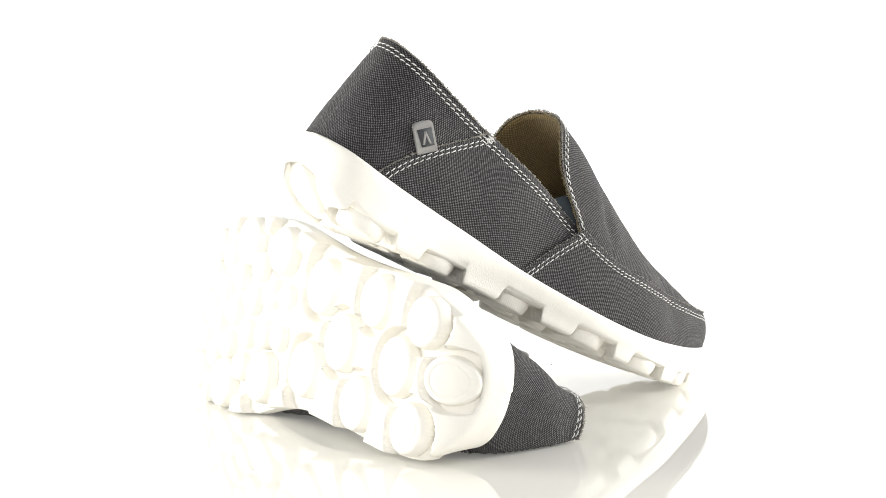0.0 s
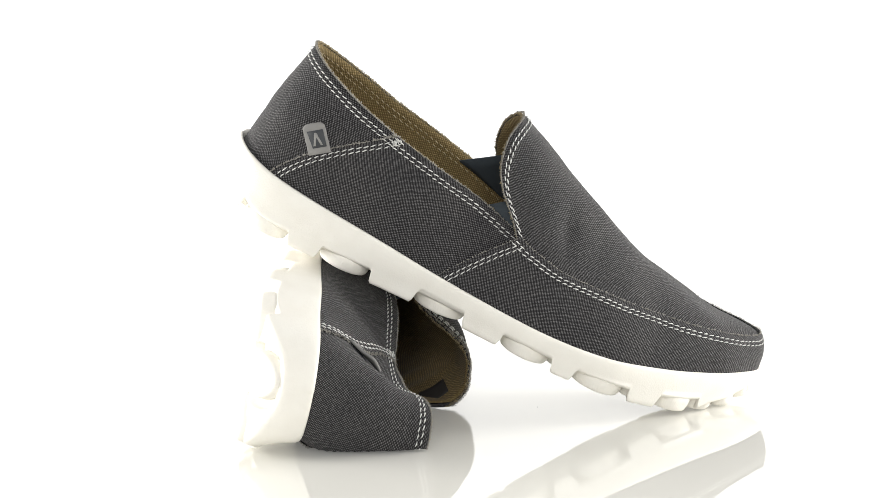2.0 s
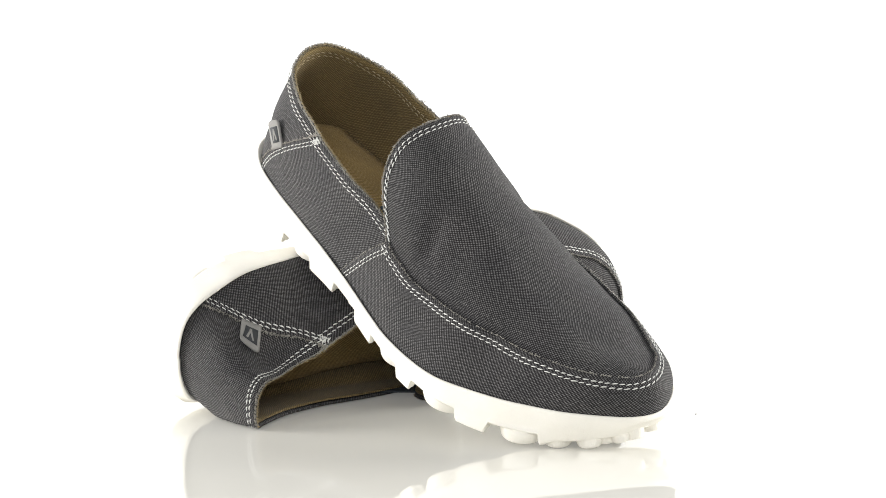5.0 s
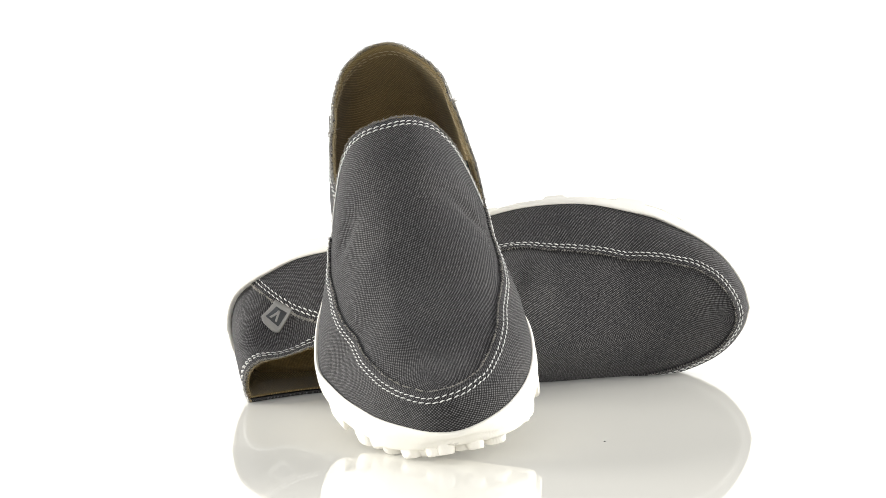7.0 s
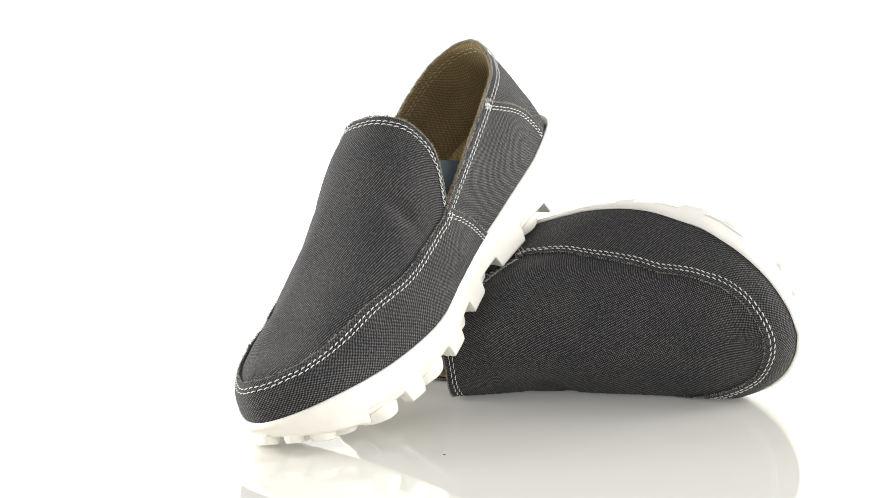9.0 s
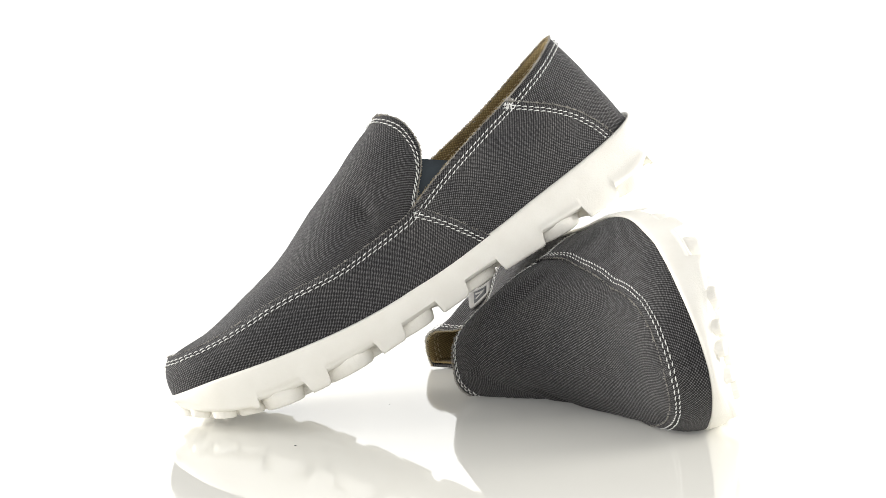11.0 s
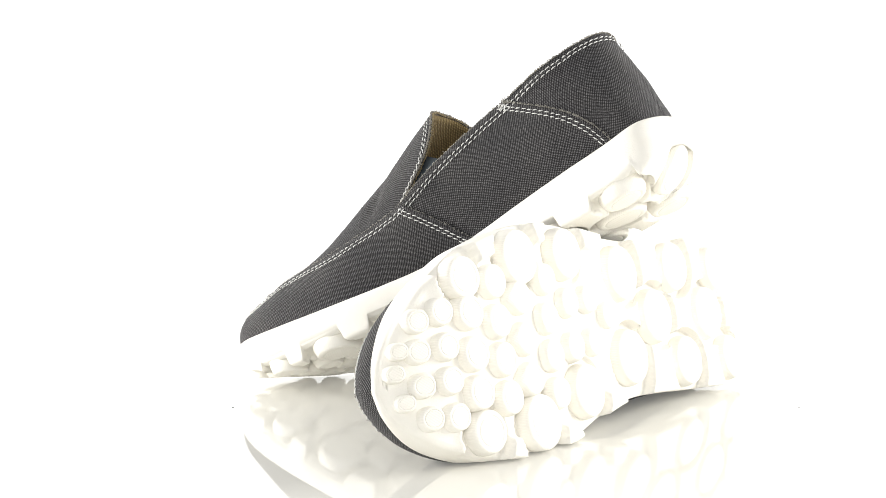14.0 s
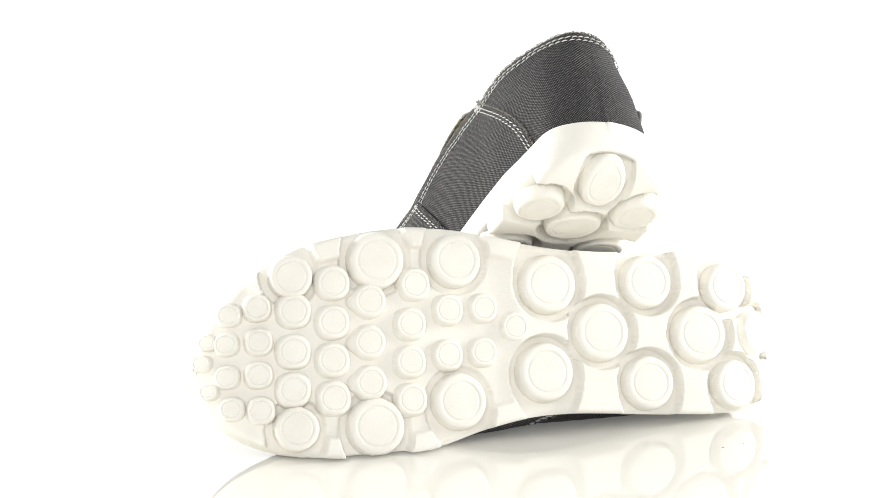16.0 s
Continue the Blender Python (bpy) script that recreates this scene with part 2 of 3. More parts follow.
class Maker:
    """Takes points in shoe millimetres into the object's metres, with the left shoe's mirror and slump."""

    def __init__(self, mirror, slump, place):
        self.mirror, self.slump, self.place = mirror, slump, place

    def put(self, p, soft=True, floor=0.0011):
        p = np.array(p, float).reshape(-1, 3)
        if self.mirror:
            p = p * [1, -1, 1]
        if not soft and not self.slump:
            # the sole is a little deeper on its medial side, and its forefoot is crowned
            deep = np.clip((FOX(p[:, 0]) - 4 - p[:, 2]) / np.maximum(FOX(p[:, 0]) - ROCK(p[:, 0]) - 10, 4), 0, 1)
            p[:, 2] -= deep * (2.6 + 0.03 * (p[:, 1] - 6) + 2.0 * smooth((p[:, 0] - 120) / 60) * (1 - smooth((p[:, 0] - 255) / 30)) * np.clip(1 - ((p[:, 1] - 6) / 46) ** 2, 0, 1))
        if self.slump and soft:
            x, rise = p[:, 0], np.clip((p[:, 2] - 27) / 42, 0, 1.1)
            p[:, 1] -= SLUMP(x) * rise
            p[:, 1] -= 9 * np.exp(-((x - 38) / 17) ** 2) * rise * np.clip((p[:, 1] + 12) / 20, 0, 1)
            p[:, 2] -= np.interp(x, (20, 45, 80, 155), (-1, 3, 3.5, 0)) * rise
            p[:, 2] += np.interp(x, (70, 100, 150, 200, 240), (0, 6, 9, 6, 0)) * np.clip((p[:, 2] - 50) / 45, 0, 1)
            p[:, 1] -= SAG(x) * np.clip((p[:, 2] - 18) / 24, 0, 1) * np.clip(1.7 - p[:, 2] / 60, 0, 1)
        p = p / 1000
        if self.slump:
            m = np.array(self.place)
            for _ in range(2):
                z = p @ m[2, :3] + m[2, 3]
                low = np.clip(floor - z, 0, None)
                p = p + low[:, None] * m[2, :3]
        return p

    def shell(self, name, g, off, thick, mat, parent, label="", soft=True, floor=0.0011):
        """A sheet of cloth: a grid of points, with thickness."""
        g = np.asarray(g, float)
        nu, nv = g.shape[:2]
        n = normals(g)
        if np.sum(n * (g - CENTRE)) < 0:
            n = -n
        outer, inner = g + n * off, g + n * (off - thick)
        lu = np.r_[0, np.cumsum(np.linalg.norm(np.diff(g, axis=0), axis=2).mean(1))]
        # across the cloth each line keeps its own length, so the threads stay even
        seg = np.linalg.norm(np.diff(g, axis=1), axis=2)
        lv = np.concatenate([np.zeros((nu, 1)), np.cumsum(seg, axis=1)], 1)
        uv = np.stack([np.broadcast_to(lu[:, None], (nu, nv)), lv], 2).reshape(-1, 2) / 1000
        ix = np.arange(nu * nv).reshape(nu, nv)
        a, b, c, d = ix[:-1, :-1], ix[1:, :-1], ix[1:, 1:], ix[:-1, 1:]
        f = np.stack([a, b, c, d], -1).reshape(-1, 4)
        flip = np.sum(normals(g)[nu // 2, nv // 2] * n[nu // 2, nv // 2]) < 0
        if flip != self.mirror:
            f = f[:, ::-1]
        m = nu * nv
        faces = f.tolist() + (f[:, ::-1] + m).tolist()
        ring = np.r_[ix[:, 0], ix[-1, 1:], ix[-2::-1, -1], ix[0, -2:0:-1]]
        nxt = np.roll(ring, -1)
        side = np.stack([ring, ring + m, nxt + m, nxt], -1)
        if flip != self.mirror:
            side = side[:, ::-1]
        faces += side.tolist()
        v = self.put(np.vstack([outer.reshape(-1, 3), inner.reshape(-1, 3)]), soft, np.repeat([floor, floor + thick / 1000], m))
        return raw(name, v, faces, mat, parent, label, True, np.vstack([uv, uv]))

    def tubes(self, name, lines, radius, mat, parent, sides=5, taper=0.55, soft=True, label=""):
        """Short lengths of thread, each a small tapered tube."""
        verts, faces = [], []
        for line in lines:
            p = np.asarray(line, float)
            d = np.gradient(p, axis=0)
            d /= np.linalg.norm(d, axis=1, keepdims=True) + 1e-9
            ref = np.array([0.31, 0.52, 0.79])
            a = np.cross(d, ref)
            a /= np.linalg.norm(a, axis=1, keepdims=True) + 1e-9
            b = np.cross(d, a)
            r = radius * np.where((np.arange(len(p)) == 0) | (np.arange(len(p)) == len(p) - 1), taper, 1.0)
            base = len(verts)
            for i in range(len(p)):
                for j in range(sides):
                    t = 2 * math.pi * j / sides
                    verts.append(p[i] + r[i] * (a[i] * math.cos(t) + b[i] * math.sin(t)))
            for i in range(len(p) - 1):
                for j in range(sides):
                    j2 = (j + 1) % sides
                    faces.append((base + i * sides + j, base + i * sides + j2, base + (i + 1) * sides + j2, base + (i + 1) * sides + j))
            faces.append(tuple(base + j for j in range(sides))[::-1])
            faces.append(tuple(base + (len(p) - 1) * sides + j for j in range(sides)))
        return raw(name, self.put(np.array(verts), soft), faces, mat, parent, label, True)


def seam_frame(fn, ts, off):
    """Points and directions along a curve on the cloth; fn(t) gives a point and two neighbours on the surface."""
    p, n = [], []
    for t in ts:
        a, b, c = fn(t)
        m = np.cross(b - a, c - a)
        m /= np.linalg.norm(m) + 1e-9
        if m @ (a - CENTRE) < 0:
            m = -m
        p.append(a + m * off)
        n.append(m)
    return np.array(p), np.array(n)


def stitches(p, n, shift, rng, length=2.75, gap=0.85):
    """Rows of stitches along p, moved sideways by shift."""
    d = np.gradient(p, axis=0)
    d /= np.linalg.norm(d, axis=1, keepdims=True) + 1e-9
    p = p + np.cross(n, d) * shift
    s = np.r_[0, np.cumsum(np.linalg.norm(np.diff(p, axis=0), axis=1))]
    out, at = [], 0.6
    while at + length < s[-1]:
        ln = length * rng.uniform(0.85, 1.08)
        f = np.linspace(at, at + ln, 4)
        q = np.stack([np.interp(f, s, p[:, i]) for i in range(3)], 1)
        h = np.stack([np.interp(f, s, n[:, i]) for i in range(3)], 1)
        w = np.cross(h, np.gradient(q, axis=0))
        w /= np.linalg.norm(w, axis=1, keepdims=True) + 1e-9
        q = q + h * np.array([-0.2, 0.16, 0.16, -0.2])[:, None] + w * (np.array([-0.22, -0.08, 0.08, 0.22])[:, None] + rng.uniform(-0.08, 0.08))
        out.append(q)
        at += ln + gap * rng.uniform(0.7, 1.3)
    return out


def fibres(p, n, up, rng, per_mm=3.0, size=1.3):
    """Loose threads along a raw edge, standing off it."""
    s = np.r_[0, np.cumsum(np.linalg.norm(np.diff(p, axis=0), axis=1))]
    out = []
    for _ in range(int(s[-1] * per_mm)):
        at = rng.uniform(0, s[-1])
        q = np.array([np.interp(at, s, p[:, i]) for i in range(3)])
        u = np.array([np.interp(at, s, up[:, i]) for i in range(3)])
        m = np.array([np.interp(at, s, n[:, i]) for i in range(3)])
        d = u * rng.uniform(0.1, 0.9) + m * rng.uniform(-0.6, 0.6) + rng.normal(0, 0.75, 3)
        ln = size * rng.uniform(0.4, 1.15) * (1.7 if rng.random() < 0.04 else 1)
        q = q + m * rng.uniform(-0.5, 0.5)
        out.append([q - u * 0.4, q + d * ln * 0.5, q + d * ln + rng.normal(0, 0.25, 3)])
    return out


# round lugs of the outsole: x, y, radius
BIG_LATERAL = [(31, -21.4, 11.5), (75, -21.2, 12.5), (128, -22.5, 13.5), (175.3, -36.4, 12.2), (214.9, -40.9, 12.8), (256.5, -35, 9.6)]
BIG_MEDIAL = [(31, 35.7, 11.5), (79, 29.3, 12.5), (133.5, 20.5, 13.5), (178.9, 31.5, 12.6), (221.2, 43.7, 12.8), (258.8, 41.2, 9.8)]
MIDDLE = [(102, 2.7, 13.5), (48.5, 6.7, 13.5), (12, 7.3, 10.5), (147.8, -2.6, 7.2)]
SMALL = [(163.2, -12.5, 7.2), (165.2, 8.8, 7.2), (181.1, -12.6, 7.6), (183.1, 9, 7.6)]
ROWS = [((197.1, 200.7, 202.3, 203.2), (-25.7, -6.9, 11.1, 29), 7.9), ((220.1, 221.7, 222.7), (-19, 0.5, 19.6), 8.0), ((237, 238.5, 239.8, 240.7), (-28.6, -10, 7.8, 25.7), 8.2),
        ((256.5, 257.9, 259.2), (-16.5, 2.5, 20.3), 8.2), ((273.1, 273.4, 274.5, 274.6), (-19.1, -3.2, 12.2, 28.8), 6.5), ((286, 288, 288.6, 287.5), (-17.5, -3.3, 12, 27), 5.6),
        ((296, 299, 297), (-8.5, 4.5, 18), 4.0)]


def lug_profile(r):
    """Radius and height of a lug's rings: sunk foot, flared flank, rounded shoulder, flat top with a fine ring groove."""
    foot, flare = (1.1, 1.04) if r > 9 else (1.17, 1.08)
    return [(0.001, 8.8), (r * foot, 8.4), (r * foot, 4.6), (r * (foot + flare) / 2, 3.0), (r * flare, 1.7), (r * 1.01, 0.8), (r * 0.965, 0.34), (r * 0.91, 0.1), (r * 0.85, 0.02), (r * 0.77, 0.0),
            (r * 0.755, 0.16), (r * 0.735, 0.28), (r * 0.715, 0.16), (r * 0.70, 0.0), (r * 0.64, 0.0), (r * 0.3, 0.0), (0.001, 0.0)]


def lug(mk, x, y, r, parent):
    side = -1 if y < 6 else 1
    seg, prof = 28, lug_profile(r)
    tip = 0.3 if 215 < x < 226 and r < 9 else 0.0
    square = 0.035 if r < 9 and not tip else 0.0
    slope = (ROCK(x + 3) - ROCK(x - 3)) / 6
    verts, faces = [], []
    for rr, z in prof:
        for j in range(seg):
            t = 2 * math.pi * j / seg
            wide = rr * (1 + (tip * max(math.cos(t), 0) ** 14 - square * math.cos(4 * t)) * min(z / 1.7, 1))
            px, py = x + wide * math.cos(t) - slope * z * 0.6, y + wide * math.sin(t)
            if z > 2:
                lim = abs(np.interp(px, HALF[side][:, 0], HALF[side][:, 1]) - 6) - 1.2
                py = 6 + np.clip(py - 6, -lim, lim)
            verts.append((px, py, ROCK(np.clip(px, -1, 303)) * 0.5 + (ROCK(x) + slope * (px - x)) * 0.5 + z))
    for i in range(len(prof) - 1):
        for j in range(seg):
            j2 = (j + 1) % seg
            f = (i * seg + j, (i + 1) * seg + j, (i + 1) * seg + j2, i * seg + j2)
            faces.append(f if not mk.mirror else f[::-1])
    return raw("lug", mk.put(verts, False), faces, TREAD, parent)


def ring_at(d, z, n=90):
    """A closed ring along the sole's outline: lateral heel to toe, then back on the medial side."""
    lat = [(-1, k) for k in np.linspace(0, 1, n, endpoint=False)]
    med = [(1, k) for k in np.linspace(1, 0, n, endpoint=False)]
    out = []
    for s, k in lat + med:
        e = d(UPPER_IN[s](half(s, k)[0])) if callable(d) else d
        x, y = inset(s, float(k), float(e))
        out.append((x, y, z(x)))
    return np.array(out)


def all_lugs():
    out = list(BIG_LATERAL + BIG_MEDIAL + MIDDLE + SMALL)
    for xs, ys, r in ROWS:
        out += [(x, y, r) for x, y in zip(xs, ys)]
    return [lug_place(x, y, r if r > 9 else r * 0.94) for x, y, r in out]


def lug_place(x, y, r):
    """Keeps a lug inside the outline."""
    side = -1 if y < 6 else 1
    room = abs(np.interp(x, HALF[side][:, 0], HALF[side][:, 1]) - 6) - 2.0
    if room > r * 1.06:
        y = 6 + float(np.clip(y - 6, -(room - r * 1.06), room - r * 1.06))
    return x, y, r


def recess(p, lugs):
    """How deep the underside lies at points p: flush at the heel and round the rim, a moat round every lug, sunk between the small lugs."""
    edge = np.vstack([HALF[-1][::3], HALF[1][::3]])
    far = np.sqrt(((p[:, None, :2] - edge[None]) ** 2).sum(2)).min(1)
    fore = smooth((p[:, 0] - 143) / 16)
    rim = (1 - smooth((far - 9) / 2.6)) * (1 - smooth((p[:, 0] - 268) / 10))
    deep = 0.4 + 3.7 * fore * (1 - rim)
    for x, y, r in lugs:
        if r > 9:
            dy = p[:, 1] - y
            if abs(y - 6) > 10:  # beside the edge the moat runs out through the side wall
                dy = np.where(dy * (y - 6) > 0, dy * 0.68, dy)
            gap = np.hypot(p[:, 0] - x, dy) - r * 1.1
            deep = np.maximum(deep, 6.6 * (1 - smooth((gap - 3.0) / 1.3)))
    return deep


def sole(mk, parent):
    lugs = all_lugs()
    n = 400
    ring = lambda d, z: ring_at(d, z, n)
    rings = []
    top = ring(lambda e: e - 0.9, lambda x: FOX(x) - 1.2)
    for t in (0.0, 0.5):
        r = top.copy()
        r[:, 1] = 6.0 + (r[:, 1] - 6.0) * t
        r[:, 2] -= 5
        rings.append(r)
    rings += [ring(lambda e: e + 2, lambda x: FOX(x) - 4), top, ring(lambda e: e - 1.6, lambda x: FOX(x) + 0.1), ring(lambda e: e - 2.4, lambda x: FOX(x) - 0.4),
              ring(lambda e: (e - 2.9) * 0.95, lambda x: FOX(x) - 1.8), ring(lambda e: max(e - 3, -0.8) * 0.75, lambda x: FOX(x) * 0.75 + ROCK(x) * 0.25),
              ring(lambda e: max(e - 3, -0.8) * 0.5, lambda x: FOX(x) * 0.5 + ROCK(x) * 0.5 + 1), ring(lambda e: 0.3 + max(e - 2.5, 0) * 0.25, lambda x: FOX(x) * 0.3 + ROCK(x) * 0.7 + 3)]
    for d, up in ((0.5, 3.4), (0.6, 1.6), (1.0, 0.7), (1.9, 0.1)):
        r = ring(d, ROCK)
        h = recess(r, lugs) * smooth((r[:, 0] - 3) / 6)
        r[:, 2] += np.minimum(h * 1.1, 7.4) + up * (1 - 0.06 * h)
        r[:, 2] = np.minimum(r[:, 2], FOX(r[:, 0]) * 0.3 + ROCK(r[:, 0]) * 0.7 + 2.6 + up * 0.1)
        rings.append(r)
    low = ring(3.0, ROCK)
    for t in np.linspace(1.0, 0.0, 96):
        r = low.copy()
        r[:, 1] = 6.0 + (r[:, 1] - 6.0) * t
        r[:, 2] = np.minimum(r[:, 2] + recess(r, lugs), FOX(r[:, 0]) * 0.3 + ROCK(r[:, 0]) * 0.7 + 2.6)
        rings.append(r)
    m = len(rings[0])
    verts = np.vstack(rings)
    i, j = np.meshgrid(np.arange(len(rings) - 1), np.arange(m), indexing="ij")
    j2 = (j + 1) % m
    f = np.stack([i * m + j, i * m + j2, (i + 1) * m + j2, (i + 1) * m + j], -1).reshape(-1, 4)
    body = raw("sole", mk.put(verts, False), (f if mk.mirror else f[:, ::-1]).tolist(), FOAM, parent, "thick off-white moulded foam sole with lugs")
    for x, y, r in lugs:
        lug(mk, x, y, r, body)
    return body


EDGE = along([(0.0, 149.0), (0.12, 143.0), (0.28, 131.0), (0.45, 125.5), (0.7, 124.0), (0.88, 126.0), (1.0, 128.5)])


def moc_height(side, x):
    return MOC(x) + (front["raise_moc"] * smooth((285 - x) / 45) * smooth((x - 150) / 35) if side > 0 else 0.0)


def apron_point(side, w, u):
    """The apron: w from the moc seam (0) to the ridge (1), u from the raw topline (0) to the toe (1)."""
    k0 = k_at(side, EDGE(w))
    k = k0 + (1 - k0) * u
    x = half(side, k)[0]
    xr = x if x < 190 else 190 + (x - 190) * 0.86
    zb, zr = FOX(x) - 3.5, RIDGE(xr) + front["lift"](xr)
    cm = (moc_height(side, x) - 1.5 - zb) / (zr - zb)
    return dome(side, k, cm + (1 - cm) * w)


def guard_point(side, v, u):
    """The toe panel: v from the sole (0) to the moc seam (1), u from its rear seam (0) to the toe (1)."""
    k0 = k_at(side, 116 + 33 * v ** 0.9)
    k = k0 + (1 - k0) * u
    x = half(side, k)[0]
    xr = x if x < 190 else 190 + (x - 190) * 0.86
    zb, zr = FOX(x) - 3.5, RIDGE(xr) + front["lift"](xr)
    cm = (moc_height(side, x) + 2.0 - zb) / (zr - zb)
    p = dome(side, k, cm * v)
    p[2] += 0.9 * max(v - 0.85, 0) / 0.15
    return p


def rear_seam(side, c):
    """Place along the quarter of the seam between heel panel and side panel."""
    q0, q1 = k_at(side, front["seam"] if side < 0 else 21) / KNOTCH[side], rim_at(side, 72.5)
    return q0 + (q1 - q0) * c ** (1.4 if side < 0 else 1.65)


def both(fn, n_across, n_along):
    """A grid over the front, from the lateral edge over the ridge to the medial edge; fn(side, w, u)."""
    g = []
    for u in np.linspace(0, 1, n_along):
        row = [fn(-1, w, u) for w in np.linspace(0, 1, n_across)] + [fn(1, w, u) for w in np.linspace(1, 0, n_across)[1:]]
        g.append(row)
    return np.array(g)


def shoe(name, label, mirror, slump, place):
    thing = tagged(new(name), label, "shoe", "pair of slip-on shoes")
    thing.matrix_world = place
    mk = Maker(mirror, slump, place)
    # the propped shoe's toe box is pressed in a little on its lateral side
    HALF.update(halves(FULL if mirror else LATERAL, MEDIAL, 400))
    front.update(FRONT[mirror])
    rng = np.random.default_rng(7 if mirror else 3)
    sole(mk, thing)

    # insole
    ring = ring_at(lambda e: e + 2.3, lambda x: FOX(x) + 1.5)
    g = np.array([[(r[0], 6 + (r[1] - 6) * t, r[2]) for r in ring] for t in np.linspace(1, 0.01, 8)])
    mk.shell("insole", g, 0, 1.0, INSOLE, thing, "tan-brown woven insole")

    # panels
    heel = np.array([[around(-rear_seam(-1, c) * 1.03 + (rear_seam(-1, c) + rear_seam(1, c)) * 1.03 * u, c) for c in np.linspace(0, 1, 22)] for u in np.linspace(0, 1, 80)])
    mk.shell("heel_panel", heel, 0.0, 1.1, CANVAS, thing)
    for side in (-1, 1):
        g = np.array([[quarter(side, rear_seam(side, c) + (0.999 - rear_seam(side, c)) * u, c) for c in np.linspace(0, 1, 22)] for u in np.linspace(0, 1, 60)])
        mk.shell("side_panel", g, 0.8, 1.2, CANVAS, thing)
    mk.shell("toe_panel", both_guard(), 1.3, 1.2, CANVAS, thing)
    mk.shell("apron", both(apron_point, 26, 70), 0.3, 1.0, CANVAS, thing)

    # lining, a layer of its own inside
    g = np.array([[around(w, c) for c in np.linspace(0, 0.992, 18)] for w in np.linspace(-0.985, 0.985, 110)])
    mk.shell("lining", g, -1.2, 0.8, LINING, thing, "olive-brown woven cotton lining", floor=0.0034)
    mk.shell("lining", both(lambda s, w, u: apron_point(s, w, 0.004 + 0.99 * u), 26, 60), -0.8, 0.8, LINING, thing, "olive-brown woven cotton lining", floor=0.0034)

    # black size label under the tongue of the lying shoe
    if mirror:
        lab = lambda a, b, lift: apron_point(1, 0.62 + 0.24 * a, 0.045 + 0.06 * b)
        mk.shell("size_label", np.array([[lab(a, b, 0) for b in np.linspace(0, 1, 8)] for a in np.linspace(0, 1, 8)]), -1.75, 0.2, LABEL, thing, "small black sewn-in label")

    # elastic gores under the topline
    for side in (-1, 1):
        g = []
        for u in np.linspace(0, 1, 8):
            row = []
            for c in np.linspace(0, 1, 6):
                a = quarter(side, rim_at(side, (113 if side > 0 else 124) + (37 if side > 0 else 26) * c), 0.93)
                b = apron_point(side, (0.5 if side > 0 else 0.33) * (1 - c), 0.05)
                p = a + (b - a) * u
                row.append(p - np.array([0, side * 2.6, 1.2]))
            g.append(row)
        mk.shell("elastic_gore", np.array(g), 0, 0.8, ELASTIC, thing, "dark blue-grey elastic gore", floor=0.0024)

    # seams: white double rows, and raw frayed edges
    def surf(fn):
        def at(t):
            return fn(t, 0.0, 0.0), fn(t, 0.004, 0.0), fn(t, 0.0, 0.004)
        return at

    rows, hairs, tan = [], [], []

    # topline of heel and sides: t runs from the lateral notch round the heel
    def rim_curve(t, du, dc):
        return around(-1 + 2 * t + du, 1.0 - dc)
    p, n = seam_frame(surf(rim_curve), np.linspace(0.004, 0.996, 260), 1.0)
    down = np.array([around(-1 + 2 * t, 0.95) - around(-1 + 2 * t, 1.0) for t in np.linspace(0.004, 0.996, 260)])
    down /= np.linalg.norm(down, axis=1, keepdims=True)
    for d in (3.6, 5.7):
        rows.extend(stitches(p + down * d, n, 0.0, rng))
    inside = stitches(p + down * 4.6 - n * 3.25, n, 0.0, rng, 2.4, 1.4) + stitches(p + down * 7.0 - n * 3.25, n, 0.0, rng, 2.4, 1.4)
    hairs += fibres(p - n * 0.6, n, -down, rng, 8.0, 0.4)
    tan += fibres(p - n * 1.9, n, -down, rng, 10.0, 0.46)

    # topline of the apron
    def lip(t, du, dc):
        s, w = (-1, 2 * t) if t < 0.5 else (1, 2 - 2 * t)
        return apron_point(s, min(w + dc, 1.0) if w < 0.99 else w - dc, du)
    tt = np.linspace(0.0, 1.0, 180)
    p, n = seam_frame(surf(lip), tt, 0.6)
    back = []
    for t in tt:
        s, w = (-1, 2 * t) if t < 0.5 else (1, 2 - 2 * t)
        back.append(apron_point(s, w, 0.03) - apron_point(s, w, 0.0))
    back = np.array(back)
    back /= np.linalg.norm(back, axis=1, keepdims=True)
    for d in (3.2, 5.3):
        rows.extend(stitches(p + back * d, n, 0.0, rng))
    hairs += fibres(p, n, -back, rng, 8.0, 0.38)
    tan += fibres(p - n * 1.4, n, -back, rng, 7.0, 0.5)

    # moc seam and the toe panel's rear seam
    def moc(t, du, dc):
        s, u = (-1, 2 * t) if t < 0.5 else (1, 2 - 2 * t)
        return guard_point(s, 1.0 - dc, min(u + du, 1) if u < 0.99 else u - du)
    mt = np.linspace(0, 1, 360)
    p, n = seam_frame(surf(moc), mt, 1.4)
    dn = []
    for t in mt:
        s, u = (-1, 2 * t) if t < 0.5 else (1, 2 - 2 * t)
        dn.append(guard_point(s, 0.9, u) - guard_point(s, 1.0, u))
    dn = np.array(dn)
    dn /= np.linalg.norm(dn, axis=1, keepdims=True)
    for d in (3.4, 5.5):
        rows.extend(stitches(p + dn * d, n, 0.0, rng))
    hairs += fibres(p, n, -dn, rng, 2.6, 0.27)
